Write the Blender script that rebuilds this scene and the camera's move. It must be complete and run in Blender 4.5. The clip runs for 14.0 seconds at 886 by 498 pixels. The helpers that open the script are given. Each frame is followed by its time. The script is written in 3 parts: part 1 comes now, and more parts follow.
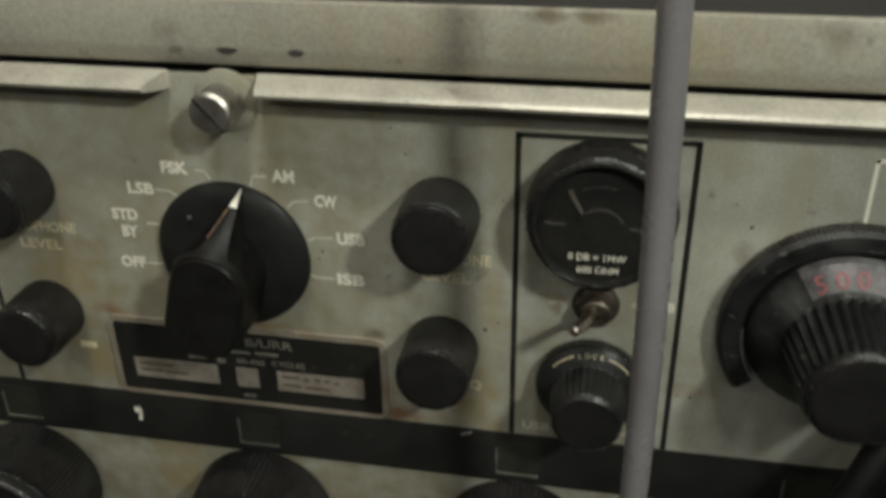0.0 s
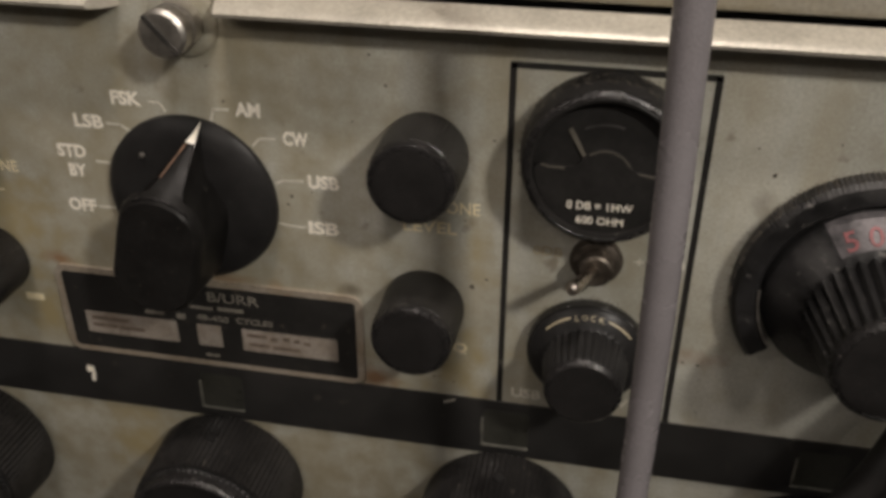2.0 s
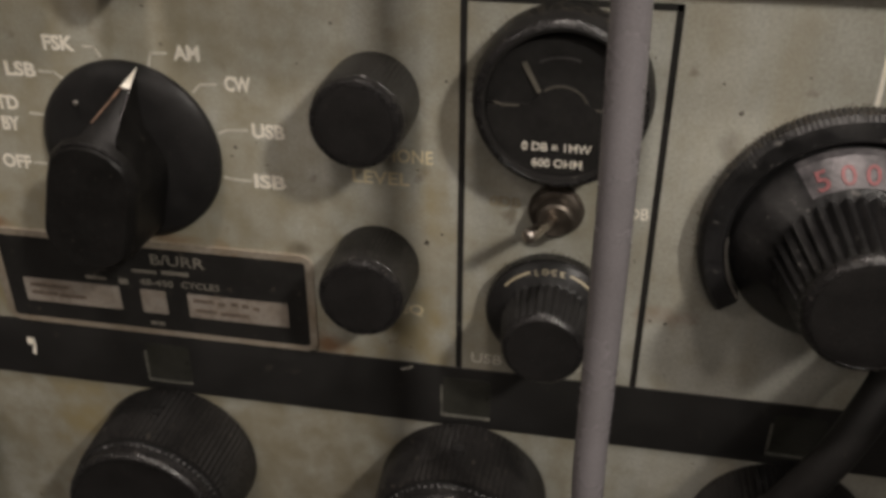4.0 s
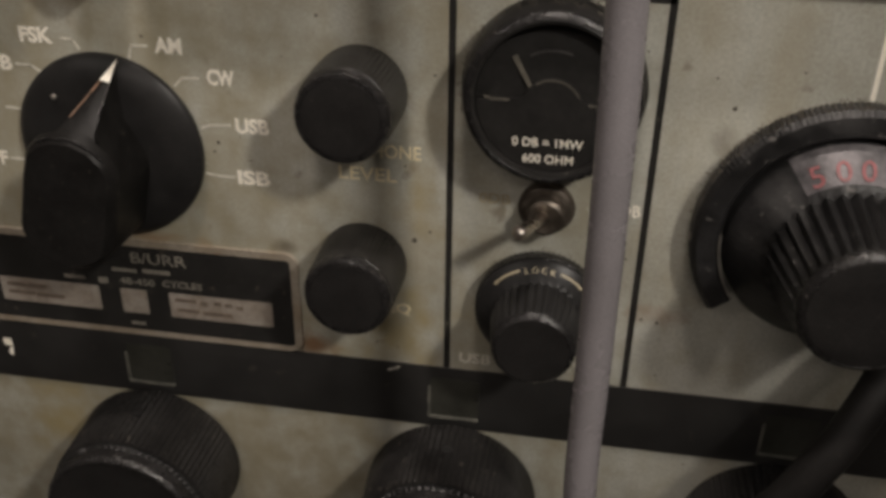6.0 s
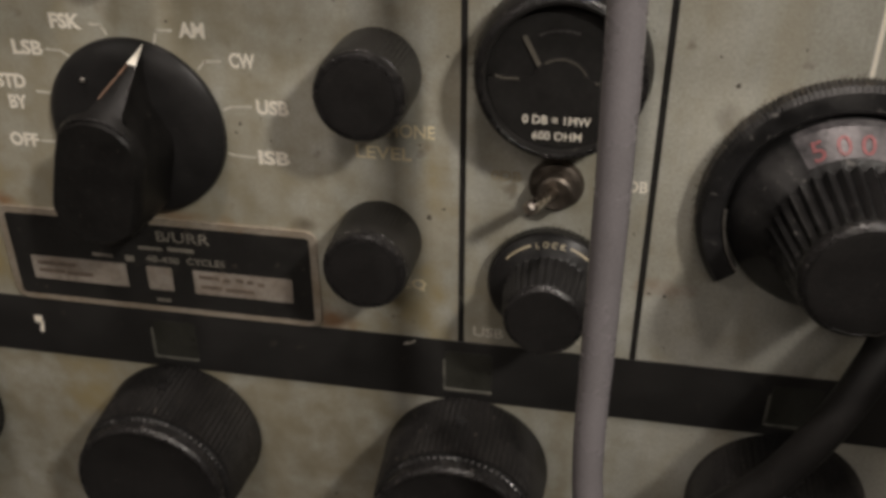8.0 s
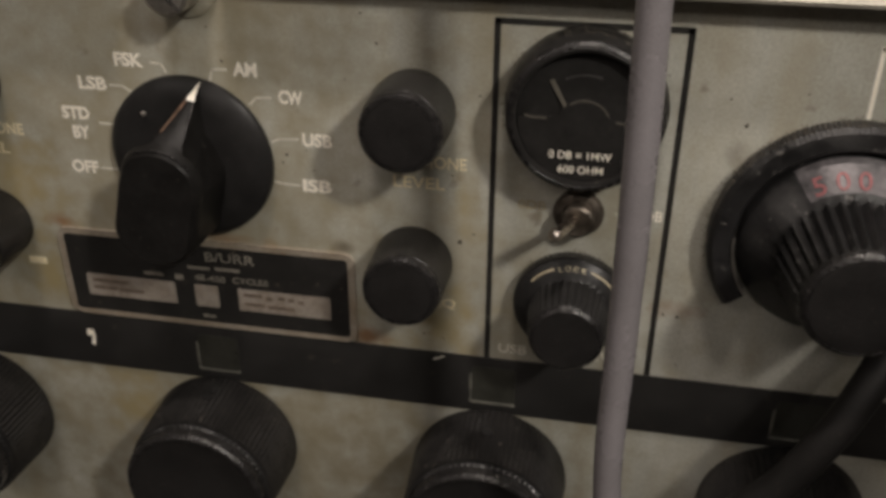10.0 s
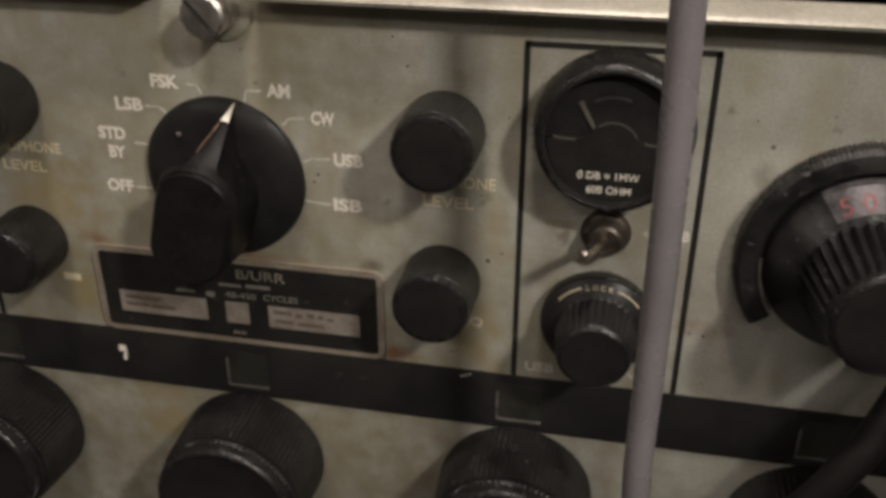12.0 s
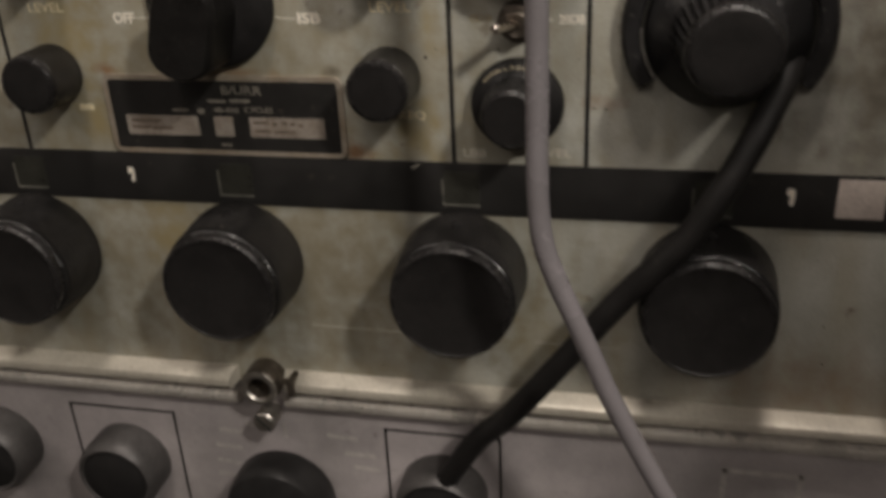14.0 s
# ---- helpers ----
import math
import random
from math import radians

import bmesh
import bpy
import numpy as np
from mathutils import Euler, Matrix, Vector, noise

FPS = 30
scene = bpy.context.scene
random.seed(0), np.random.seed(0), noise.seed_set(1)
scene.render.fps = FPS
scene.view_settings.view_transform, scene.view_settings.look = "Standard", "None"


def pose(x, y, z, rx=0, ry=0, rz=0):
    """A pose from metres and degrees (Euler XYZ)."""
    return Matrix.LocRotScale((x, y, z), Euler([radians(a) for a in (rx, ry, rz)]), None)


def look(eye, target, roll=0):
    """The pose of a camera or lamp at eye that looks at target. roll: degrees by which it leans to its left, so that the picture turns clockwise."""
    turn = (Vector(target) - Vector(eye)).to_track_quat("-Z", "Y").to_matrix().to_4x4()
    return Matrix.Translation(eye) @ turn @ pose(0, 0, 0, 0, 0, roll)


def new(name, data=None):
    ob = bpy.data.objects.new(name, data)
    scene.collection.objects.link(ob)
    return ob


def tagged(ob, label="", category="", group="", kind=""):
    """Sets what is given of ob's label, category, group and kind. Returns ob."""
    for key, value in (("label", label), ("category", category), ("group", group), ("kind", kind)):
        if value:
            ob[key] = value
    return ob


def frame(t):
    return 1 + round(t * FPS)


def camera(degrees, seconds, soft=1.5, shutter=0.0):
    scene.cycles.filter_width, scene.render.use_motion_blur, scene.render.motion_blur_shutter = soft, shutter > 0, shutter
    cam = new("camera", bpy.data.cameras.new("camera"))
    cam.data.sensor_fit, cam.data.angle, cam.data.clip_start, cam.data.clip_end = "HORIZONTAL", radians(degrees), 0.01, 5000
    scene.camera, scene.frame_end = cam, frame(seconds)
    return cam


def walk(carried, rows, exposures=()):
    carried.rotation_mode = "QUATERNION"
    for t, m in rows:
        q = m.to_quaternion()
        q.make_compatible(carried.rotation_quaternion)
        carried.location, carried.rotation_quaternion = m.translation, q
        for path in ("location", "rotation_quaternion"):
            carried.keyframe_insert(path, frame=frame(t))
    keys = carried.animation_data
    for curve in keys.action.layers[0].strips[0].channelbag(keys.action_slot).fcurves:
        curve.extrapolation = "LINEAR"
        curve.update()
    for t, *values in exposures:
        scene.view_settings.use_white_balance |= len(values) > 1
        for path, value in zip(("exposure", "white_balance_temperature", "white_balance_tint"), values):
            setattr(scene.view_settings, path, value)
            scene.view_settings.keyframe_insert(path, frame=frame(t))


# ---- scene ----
# ---- camera ----
cam = camera(51.0, 14.0, soft=3.8, shutter=0.4)
PATH = [
    (0, (0.03097, -0.18773, 1.32129), (-0.00375, -0.01534, 1.22601), -1.03),
    (0.5, (0.02794, -0.18395, 1.30884), (-0.00414, -0.01396, 1.20847), -1.14),
    (1, (0.02571, -0.17565, 1.30270), (-0.00988, -0.00842, 1.19893), -1.86),
    (1.5, (0.03197, -0.16920, 1.29993), (-0.00057, 0.00086, 1.19984), -0.35),
    (2, (0.02919, -0.16931, 1.30649), (-0.00324, -0.00008, 1.20495), 0.30),
    (2.5, (0.03382, -0.17556, 1.30649), (-0.00045, -0.00428, 1.20909), 0.63),
    (3, (0.03824, -0.17277, 1.29854), (0.00683, -0.00097, 1.20109), 0.44),
    (5.5, (0.03311, -0.16040, 1.28673), (0.00268, 0.01105, 1.18834), 0.13),
    (6, (0.03492, -0.16271, 1.28698), (0.00760, 0.00961, 1.18919), 0.87),
    (6.5, (0.03103, -0.16546, 1.28399), (0.00152, 0.00531, 1.18415), 0.28),
    (7, (0.03371, -0.16649, 1.28650), (0.00336, 0.00366, 1.18585), -0.18),
    (7.5, (0.03467, -0.16921, 1.28829), (0.00444, 0.00038, 1.18667), -0.20),
    (8, (0.03688, -0.16999, 1.28696), (0.00601, 0.00108, 1.18806), 0.04),
    (8.5, (0.03542, -0.17186, 1.28942), (0.00558, -0.00101, 1.18983), 0.46),
    (11, (0.03362, -0.18855, 1.29743), (-0.00050, -0.01492, 1.20422), 0.11),
    (11.5, (0.03536, -0.18801, 1.29534), (0.00093, -0.01423, 1.20252), -0.10),
    (12, (0.03126, -0.18688, 1.29807), (-0.00456, -0.01342, 1.20518), 0.07),
    (12.5, (0.03196, -0.18780, 1.29928), (-0.00308, -0.01378, 1.20716), -0.49),
    (13, (0.03343, -0.19158, 1.29418), (-0.00118, -0.01755, 1.20190), 0.13),
    (13.5, (0.04058, -0.21403, 1.27980), (0.00223, -0.03991, 1.18920), -0.96),
    (14, (0.06391, -0.24941, 1.26136), (0.02298, -0.07431, 1.17381), -2.80),
]
EXPOSURES = [(0.0, -0.05, 6100, -5), (0.5, -0.05, 6300, 4), (1.0, -0.05, 6400, 6), (1.5, 0.0, 6500, 10), (14.0, 0.0, 6500, 10)]
walk(cam, [(t, look(eye, target, roll)) for t, eye, target, roll in PATH], EXPOSURES)

# ---- light: two ceiling lamps, a lamp beside the equipment, an added fill lamp and a dim grey surround ----
world = bpy.data.worlds.new("room_air")
scene.world = world
world.use_nodes = True
world.node_tree.nodes["Background"].inputs[0].default_value = (0.62, 0.58, 0.5, 1)
world.node_tree.nodes["Background"].inputs[1].default_value = 0.05


def area_lamp(name, eye, target, size, size_y, watts, colour):
    data = bpy.data.lights.new(name, "AREA")
    data.shape, data.size, data.size_y, data.energy, data.color = "RECTANGLE", size, size_y, watts, colour
    ob = new(name, data)
    ob.matrix_world = look(eye, target)
    return ob


BASE = 1.2                      # height of the panel's reference line above the floor
WARM = (1.0, 0.885, 0.80)
area_lamp("ceiling_lamp_overhead", (0.03, -0.29, 2.40), (0.0, -0.01, BASE), 0.18, 0.07, 7.4, WARM)
area_lamp("lamp_side", (0.40, -0.42, BASE + 0.453), (0.02, 0.0, BASE), 0.05, 0.05, 2.75, (0.965, 0.89, 0.805))
area_lamp("ceiling_lamp_far", (-0.85, -0.90, 2.10), (0.0, 0.0, BASE), 0.20, 0.12, 1.6, WARM)
# fill lamp with no known source, added to soften the shadows
area_lamp("fill_lamp_room", (0.1, -1.75, 2.44), (0.0, -0.2, 1.0), 1.2, 0.3, 7.0, WARM)


# ---- materials ----
def material(name, base, rough=0.5, metal=0.0, spots=None, amount=0.35, scale=60.0, grain=900.0, bump=0.15,
             low=None, coat=0.0, shine=0.5, streak=None, streak_amount=0.0, pits=0.0):
    """Paint, plastic or metal with variation at two scales, optional stains and a fine relief."""
    m = bpy.data.materials.new(name)
    m.use_nodes = True
    nt = m.node_tree
    n, l = nt.nodes, nt.links
    b = n["Principled BSDF"]
    b.inputs["Roughness"].default_value = rough
    b.inputs["Metallic"].default_value = metal
    b.inputs["Coat Weight"].default_value = coat
    b.inputs["Specular IOR Level"].default_value = shine
    geo = n.new("ShaderNodeNewGeometry")
    big = n.new("ShaderNodeTexNoise")
    big.inputs["Scale"].default_value = scale
    big.inputs["Detail"].default_value = 6
    big.inputs["Roughness"].default_value = 0.62
    fine = n.new("ShaderNodeTexNoise")
    fine.inputs["Scale"].default_value = grain
    fine.inputs["Detail"].default_value = 4
    for t in (big, fine):
        l.new(geo.outputs["Position"], t.inputs["Vector"])
    low = low or tuple(c * 0.72 for c in base)
    ramp = n.new("ShaderNodeValToRGB")
    ramp.color_ramp.elements[0].position, ramp.color_ramp.elements[0].color = 0.34, (*low, 1)
    ramp.color_ramp.elements[1].position, ramp.color_ramp.elements[1].color = 0.62, (*base, 1)
    l.new(big.outputs["Fac"], ramp.inputs[0])
    colour = ramp.outputs[0]
    gmix = n.new("ShaderNodeMix")
    gmix.data_type, gmix.blend_type = "RGBA", "OVERLAY"
    gmix.inputs[0].default_value = 0.35
    l.new(colour, gmix.inputs[6])
    l.new(fine.outputs["Fac"], gmix.inputs[7])
    colour = gmix.outputs[2]
    if streak:
        mapping = n.new("ShaderNodeMapping")
        mapping.inputs["Scale"].default_value = (95.0, 40.0, 14.0)
        l.new(geo.outputs["Position"], mapping.inputs["Vector"])
        st = n.new("ShaderNodeTexNoise")
        st.inputs["Scale"].default_value = 1.0
        st.inputs["Detail"].default_value = 4
        l.new(mapping.outputs[0], st.inputs["Vector"])
        sr = n.new("ShaderNodeValToRGB")
        sr.color_ramp.elements[0].position, sr.color_ramp.elements[1].position = 0.47, 0.72
        sr.color_ramp.elements[1].color = (streak_amount,) * 3 + (1,)
        l.new(st.outputs["Fac"], sr.inputs[0])
        mx = n.new("ShaderNodeMix")
        mx.data_type = "RGBA"
        l.new(sr.outputs[0], mx.inputs[0])
        l.new(colour, mx.inputs[6])
        mx.inputs[7].default_value = (*streak, 1)
        colour = mx.outputs[2]
    if spots:
        sp = n.new("ShaderNodeTexNoise")
        sp.inputs["Scale"].default_value = scale * 4.2
        sp.inputs["Detail"].default_value = 5
        l.new(geo.outputs["Position"], sp.inputs["Vector"])
        cut = n.new("ShaderNodeValToRGB")
        cut.color_ramp.elements[0].position, cut.color_ramp.elements[1].position = 0.655, 0.73
        cut.color_ramp.elements[1].color = (amount,) * 3 + (1,)
        l.new(sp.outputs["Fac"], cut.inputs[0])
        mx = n.new("ShaderNodeMix")
        mx.data_type = "RGBA"
        l.new(cut.outputs[0], mx.inputs[0])
        l.new(colour, mx.inputs[6])
        mx.inputs[7].default_value = (*spots, 1)
        colour = mx.outputs[2]
    l.new(colour, b.inputs["Base Color"])
    rr = n.new("ShaderNodeMapRange")
    rr.inputs["To Min"].default_value = max(0.02, rough - 0.12)
    rr.inputs["To Max"].default_value = min(1.0, rough + 0.14)
    l.new(big.outputs["Fac"], rr.inputs["Value"])
    l.new(rr.outputs[0], b.inputs["Roughness"])
    bm_ = n.new("ShaderNodeBump")
    bm_.inputs["Strength"].default_value = bump
    bm_.inputs["Distance"].default_value = 0.0003
    l.new(fine.outputs["Fac"], bm_.inputs["Height"])
    if pits:
        pit = n.new("ShaderNodeTexNoise")
        pit.inputs["Scale"].default_value, pit.inputs["Detail"].default_value = 1100.0, 3
        l.new(geo.outputs["Position"], pit.inputs["Vector"])
        rough_skin = n.new("ShaderNodeBump")
        rough_skin.inputs["Strength"].default_value, rough_skin.inputs["Distance"].default_value = pits, 0.0006
        l.new(pit.outputs["Fac"], rough_skin.inputs["Height"])
        l.new(rough_skin.outputs[0], bm_.inputs["Normal"])
    l.new(bm_.outputs[0], b.inputs["Normal"])
    return m


PANEL = material("grey_green_paint", (0.455, 0.455, 0.405), 0.40, 0.0, spots=(0.10, 0.07, 0.04), amount=0.6, scale=30, grain=1500,
                 low=(0.31, 0.30, 0.25), streak=(0.29, 0.235, 0.13), streak_amount=0.42)


def add_blotches(m, blotches):
    """Ragged-edged grime, rust, dust, broad tone and one painted shade: x, z and radius in millimetres on the panel,
    stretch along x, colour, strength.
    """
    n, l = m.node_tree.nodes, m.node_tree.links
    b = n["Principled BSDF"]
    colour = b.inputs["Base Color"].links[0].from_socket
    geo = n.new("ShaderNodeNewGeometry")
    rag = n.new("ShaderNodeTexNoise")
    rag.inputs["Scale"].default_value, rag.inputs["Detail"].default_value = 160.0, 7
    l.new(geo.outputs["Position"], rag.inputs["Vector"])
    for x, z, r, wide, tone, strength in blotches:
        mp = n.new("ShaderNodeMapping")
        mp.vector_type = "TEXTURE"
        mp.inputs["Location"].default_value = (x * 0.001, 0.0, 1.2 + z * 0.001)
        mp.inputs["Scale"].default_value = (r * wide * 0.001, 1.0, r * 0.001)
        l.new(geo.outputs["Position"], mp.inputs["Vector"])
        ln = n.new("ShaderNodeVectorMath")
        ln.operation = "LENGTH"
        l.new(mp.outputs[0], ln.inputs[0])
        add = n.new("ShaderNodeMath")
        add.operation = "MULTIPLY_ADD"
        l.new(rag.outputs["Fac"], add.inputs[0])
        add.inputs[1].default_value = 2.4
        l.new(ln.outputs["Value"], add.inputs[2])
        mr = n.new("ShaderNodeMapRange")
        mr.inputs["From Min"].default_value, mr.inputs["From Max"].default_value = 2.2, 1.2
        mr.inputs["To Min"].default_value, mr.inputs["To Max"].default_value = 0.0, strength
        l.new(add.outputs[0], mr.inputs["Value"])
        mx = n.new("ShaderNodeMix")
        mx.data_type = "RGBA"
        l.new(mr.outputs[0], mx.inputs[0])
        l.new(colour, mx.inputs[6])
        mx.inputs[7].default_value = (*tone, 1)
        colour = mx.outputs[2]
    l.new(colour, b.inputs["Base Color"])


# the darkest tone also paints the shade right of the dial, at (130, -8)
OCHRE, RUST, SOOT_SHADE = (0.34, 0.27, 0.12), (0.22, 0.10, 0.04), (0.11, 0.09, 0.065)
# first two entries: broad yellower, darker tone over the panel's left and lower left
add_blotches(PANEL, [(-75, -25, 140, 1.0, (0.275, 0.245, 0.165), 0.80), (-40, -78, 34, 2.4, (0.25, 0.222, 0.155), 0.55), (130, -8, 34, 0.9, SOOT_SHADE, 0.7), (-106, 2, 17, 0.8, OCHRE, 0.6), (-103, -24, 12, 0.6, OCHRE, 0.6), (0, -27, 13, 0.9, OCHRE, 0.55), (4, 4, 10, 0.5, OCHRE, 0.4), (-84, -63, 13, 0.9, OCHRE, 0.55),
                   (-19.5, -32, 4.5, 1.2, RUST, 0.75), (-97, -8.6, 2.6, 1.8, RUST, 0.7), (-62, -8.9, 1.6, 14, RUST, 0.55), (-24, -8.5, 2.4, 1.4, SOOT_SHADE, 0.7),
                   (54, -16.5, 3.0, 2.6, RUST, 0.45), (60, 23, 3.6, 0.9, SOOT_SHADE, 0.6), (-6, 17, 4, 2.0, SOOT_SHADE, 0.35), (36, -92, 15, 1.6, OCHRE, 0.35), (-20, -75, 16, 0.7, SOOT_SHADE, 0.22),
                   (-65, 42, 9, 0.8, SOOT_SHADE, 0.35), (-30, 40, 12, 2.0, SOOT_SHADE, 0.2), (120, -104, 18, 2.2, RUST, 0.35)])
RIM = material("worn_rim_metal", (0.60, 0.56, 0.475), 0.36, 0.2, spots=(0.16, 0.12, 0.08), scale=45, grain=1200)
RAIL = material("rail_paint", (0.40, 0.375, 0.315), 0.45, 0.0, spots=(0.08, 0.065, 0.05), amount=0.7, scale=28, grain=1200, low=(0.33, 0.31, 0.26))
add_blotches(RAIL, [(15, 73.4, 2.0, 2.4, SOOT_SHADE, 0.85), (24, 73.6, 1.7, 3.4, SOOT_SHADE, 0.85), (73, 71.5, 4.0, 1.8, SOOT_SHADE, 0.5), (-68, 68, 3.5, 1.2, SOOT_SHADE, 0.35), (40, 66, 14, 2.2, OCHRE, 0.35), (-20, 68, 12, 2.5, OCHRE, 0.25)])
BLACK = material("black_bakelite", (0.0195, 0.0183, 0.0176), 0.18, 0.0, shine=0.42, spots=(0.12, 0.105, 0.085), amount=0.4, scale=150, grain=2500, bump=0.25, low=(0.0135, 0.0128, 0.0125), pits=0.22)
KNOB_EDGE = material("worn_glossy_black_edge", (0.018, 0.017, 0.017), 0.26, 0.0, shine=0.5, spots=(0.20, 0.18, 0.165), amount=0.6, scale=260, grain=2500, bump=0.2, pits=0.35)
GLOSS = material("glossy_black_bakelite", (0.0215, 0.0208, 0.0206), 0.36, 0.0, shine=0.2, spots=(0.06, 0.055, 0.05), amount=0.3, scale=140, grain=2500, bump=0.1)
BEAD = material("polished_black_bead", (0.014, 0.0138, 0.0138), 0.22, 0.0, shine=0.6, scale=200, spots=(0.12, 0.11, 0.1), amount=0.4)
BAR = material("black_bar_plastic", (0.0150, 0.0142, 0.0135), 0.38, 0.0, shine=0.10, scale=150, spots=(0.09, 0.08, 0.065), amount=0.3)
DUSTY = material("dusty_black_bakelite", (0.021, 0.0205, 0.021), 0.34, 0.0, shine=0.32, spots=(0.17, 0.16, 0.15), amount=0.6, scale=120, grain=2600, bump=0.3, low=(0.010, 0.0098, 0.0098), pits=0.22)
DUST = (0.095, 0.092, 0.09)
add_blotches(DUSTY, [(71, 13.5, 5.0, 0.7, DUST, 0.5), (66, 6, 4, 0.9, DUST, 0.3), (78, 30.5, 5, 2.2, DUST, 0.5), (62, 24, 5, 1.0, DUST, 0.4), (95, 30, 5, 2.0, DUST, 0.4), (74, -2, 5, 1.0, DUST, 0.35)])
FACE = material("smooth_black_knob_face", (0.0205, 0.0193, 0.0188), 0.55, 0.0, shine=0.10, spots=(0.05, 0.045, 0.04), amount=0.4, scale=150, grain=2000, bump=0.1)
STRIP = material("black_dial_strip", (0.021, 0.0203, 0.0195), 0.42, 0.0, spots=(0.07, 0.06, 0.05), amount=0.3, scale=80, grain=1800)
LINE = material("black_line_paint", (0.02, 0.019, 0.017), 0.5, 0.0, spots=(0.2, 0.19, 0.15), amount=0.5, scale=150)
WHITE = material("white_lettering", (0.92, 0.87, 0.76), 0.5, 0.0, scale=400, low=(0.84, 0.79, 0.68))
CREAM = material("yellowed_lettering", (0.80, 0.71, 0.48), 0.5, 0.0, scale=400, low=(0.64, 0.56, 0.38))
FAINT = material("worn_lettering", (0.68, 0.65, 0.56), 0.5, 0.0, scale=400)
DIM = material("dim_engraved_lettering", (0.42, 0.36, 0.24), 0.5, 0.0, scale=300)
STEEL = material("nickel_steel", (0.66, 0.63, 0.58), 0.42, 1.0, scale=200, grain=1500, spots=(0.2, 0.16, 0.12), amount=0.4)
BRIGHT = material("bright_chrome", (0.78, 0.70, 0.62), 0.28, 1.0, scale=300, bump=0.03)
PLATE = material("black_nameplate_enamel", (0.019, 0.0183, 0.0172), 0.45, 0.0, scale=120, spots=(0.12, 0.1, 0.08), amount=0.4)
PLATE_EDGE = material("worn_plate_edge", (0.34, 0.30, 0.245), 0.42, 0.2, scale=160, low=(0.28, 0.23, 0.17), spots=(0.22, 0.12, 0.06), amount=0.7)
PLATE_INK = material("dulled_plate_lettering", (0.205, 0.19, 0.16), 0.5, 0.0, scale=300)
PAPER = material("aged_paper_label", (0.275, 0.245, 0.21), 0.7, 0.0, scale=170, low=(0.20, 0.165, 0.13), spots=(0.16, 0.12, 0.08), amount=0.5, bump=0.05)
PRINT = material("faded_label_print", (0.15, 0.115, 0.09), 0.7, 0.0, scale=300)
DIAL = material("pale_reflection_sector", (0.17, 0.155, 0.162), 0.42, 0.2, scale=125, low=(0.035, 0.033, 0.035), spots=(0.03, 0.03, 0.03), amount=0.8, bump=0.3)
RED = material("red_dial_paint", (0.28, 0.085, 0.09), 0.45, 0.0, scale=300)
WINDOW = material("dusty_dark_window", (0.034, 0.034, 0.028), 0.3, 0.0, scale=160, low=(0.022, 0.022, 0.018))
EDGE = material("pale_window_edge", (0.17, 0.165, 0.14), 0.4, 0.2, scale=220, low=(0.08, 0.08, 0.07))
METER = material("black_meter_bezel", (0.022, 0.021, 0.020), 0.38, 0.0, shine=0.14, scale=110, spots=(0.13, 0.12, 0.105), amount=0.5)
METER_FACE = material("black_meter_dial", (0.0205, 0.0195, 0.0185), 0.6, 0.0, shine=0.15, scale=150)
NEEDLE_GLINT = material("pale_pointer_and_glint", (0.115, 0.105, 0.085), 0.5, 0.0, scale=300)
HOSE = material("grey_vinyl_cable", (0.245, 0.227, 0.238), 0.26, 0.0, shine=0.7, scale=40, grain=3500, bump=0.06, low=(0.205, 0.19, 0.197), spots=(0.16, 0.135, 0.13), amount=0.3)
RUBBER = material("black_rubber_cable", (0.014, 0.013, 0.0125), 0.5, 0.0, shine=0.3, scale=120, spots=(0.08, 0.07, 0.06), amount=0.3)
LOWER = material("grey_violet_enamel", (0.42, 0.385, 0.385), 0.36, 0.0, spots=(0.12, 0.1, 0.09), amount=0.5, scale=40, grain=1500, low=(0.29, 0.27, 0.265))
LOWER_EDGE = material("lower_rim_metal", (0.72, 0.68, 0.62), 0.28, 0.35, spots=(0.12, 0.1, 0.08), scale=60)
PALE = material("pale_worn_print", (0.52, 0.49, 0.465), 0.5, 0.0, scale=300)
CASE = material("dark_case_paint", (0.035, 0.033, 0.03), 0.6, 0.0, scale=30, spots=(0.1, 0.09, 0.08))
WALL = material("room_wall_paint", (0.62, 0.60, 0.56), 0.8, 0.0, scale=3, grain=200)
FLOOR = material("dark_floor", (0.10, 0.09, 0.08), 0.6, 0.0, scale=4, grain=150)
COPPER = material("worn_copper_edge", (0.26, 0.15, 0.095), 0.5, 0.4, scale=420, low=(0.04, 0.028, 0.02))
LINT = material("brown_grey_dust", (0.115, 0.10, 0.08), 0.9, 0.0, scale=300, shine=0.1)
CHIP = material("dark_paint_chip", (0.07, 0.06, 0.045), 0.6, 0.0, scale=300)
TARNISH = material("tarnished_nickel", (0.17, 0.145, 0.12), 0.42, 0.75, scale=250, low=(0.09, 0.075, 0.06))
BEZEL = material("dull_grey_bezel", (0.085, 0.08, 0.078), 0.45, 0.3, scale=150)
TAPE = material("white_tape_label", (0.55, 0.49, 0.44), 0.6, 0.0, scale=140, low=(0.44, 0.38, 0.34))

MM = 0.001


def mm(x, y, z):
    """Millimetres from the panel's reference point to metres in the room."""
    return Vector((x * MM, y * MM, BASE + z * MM))


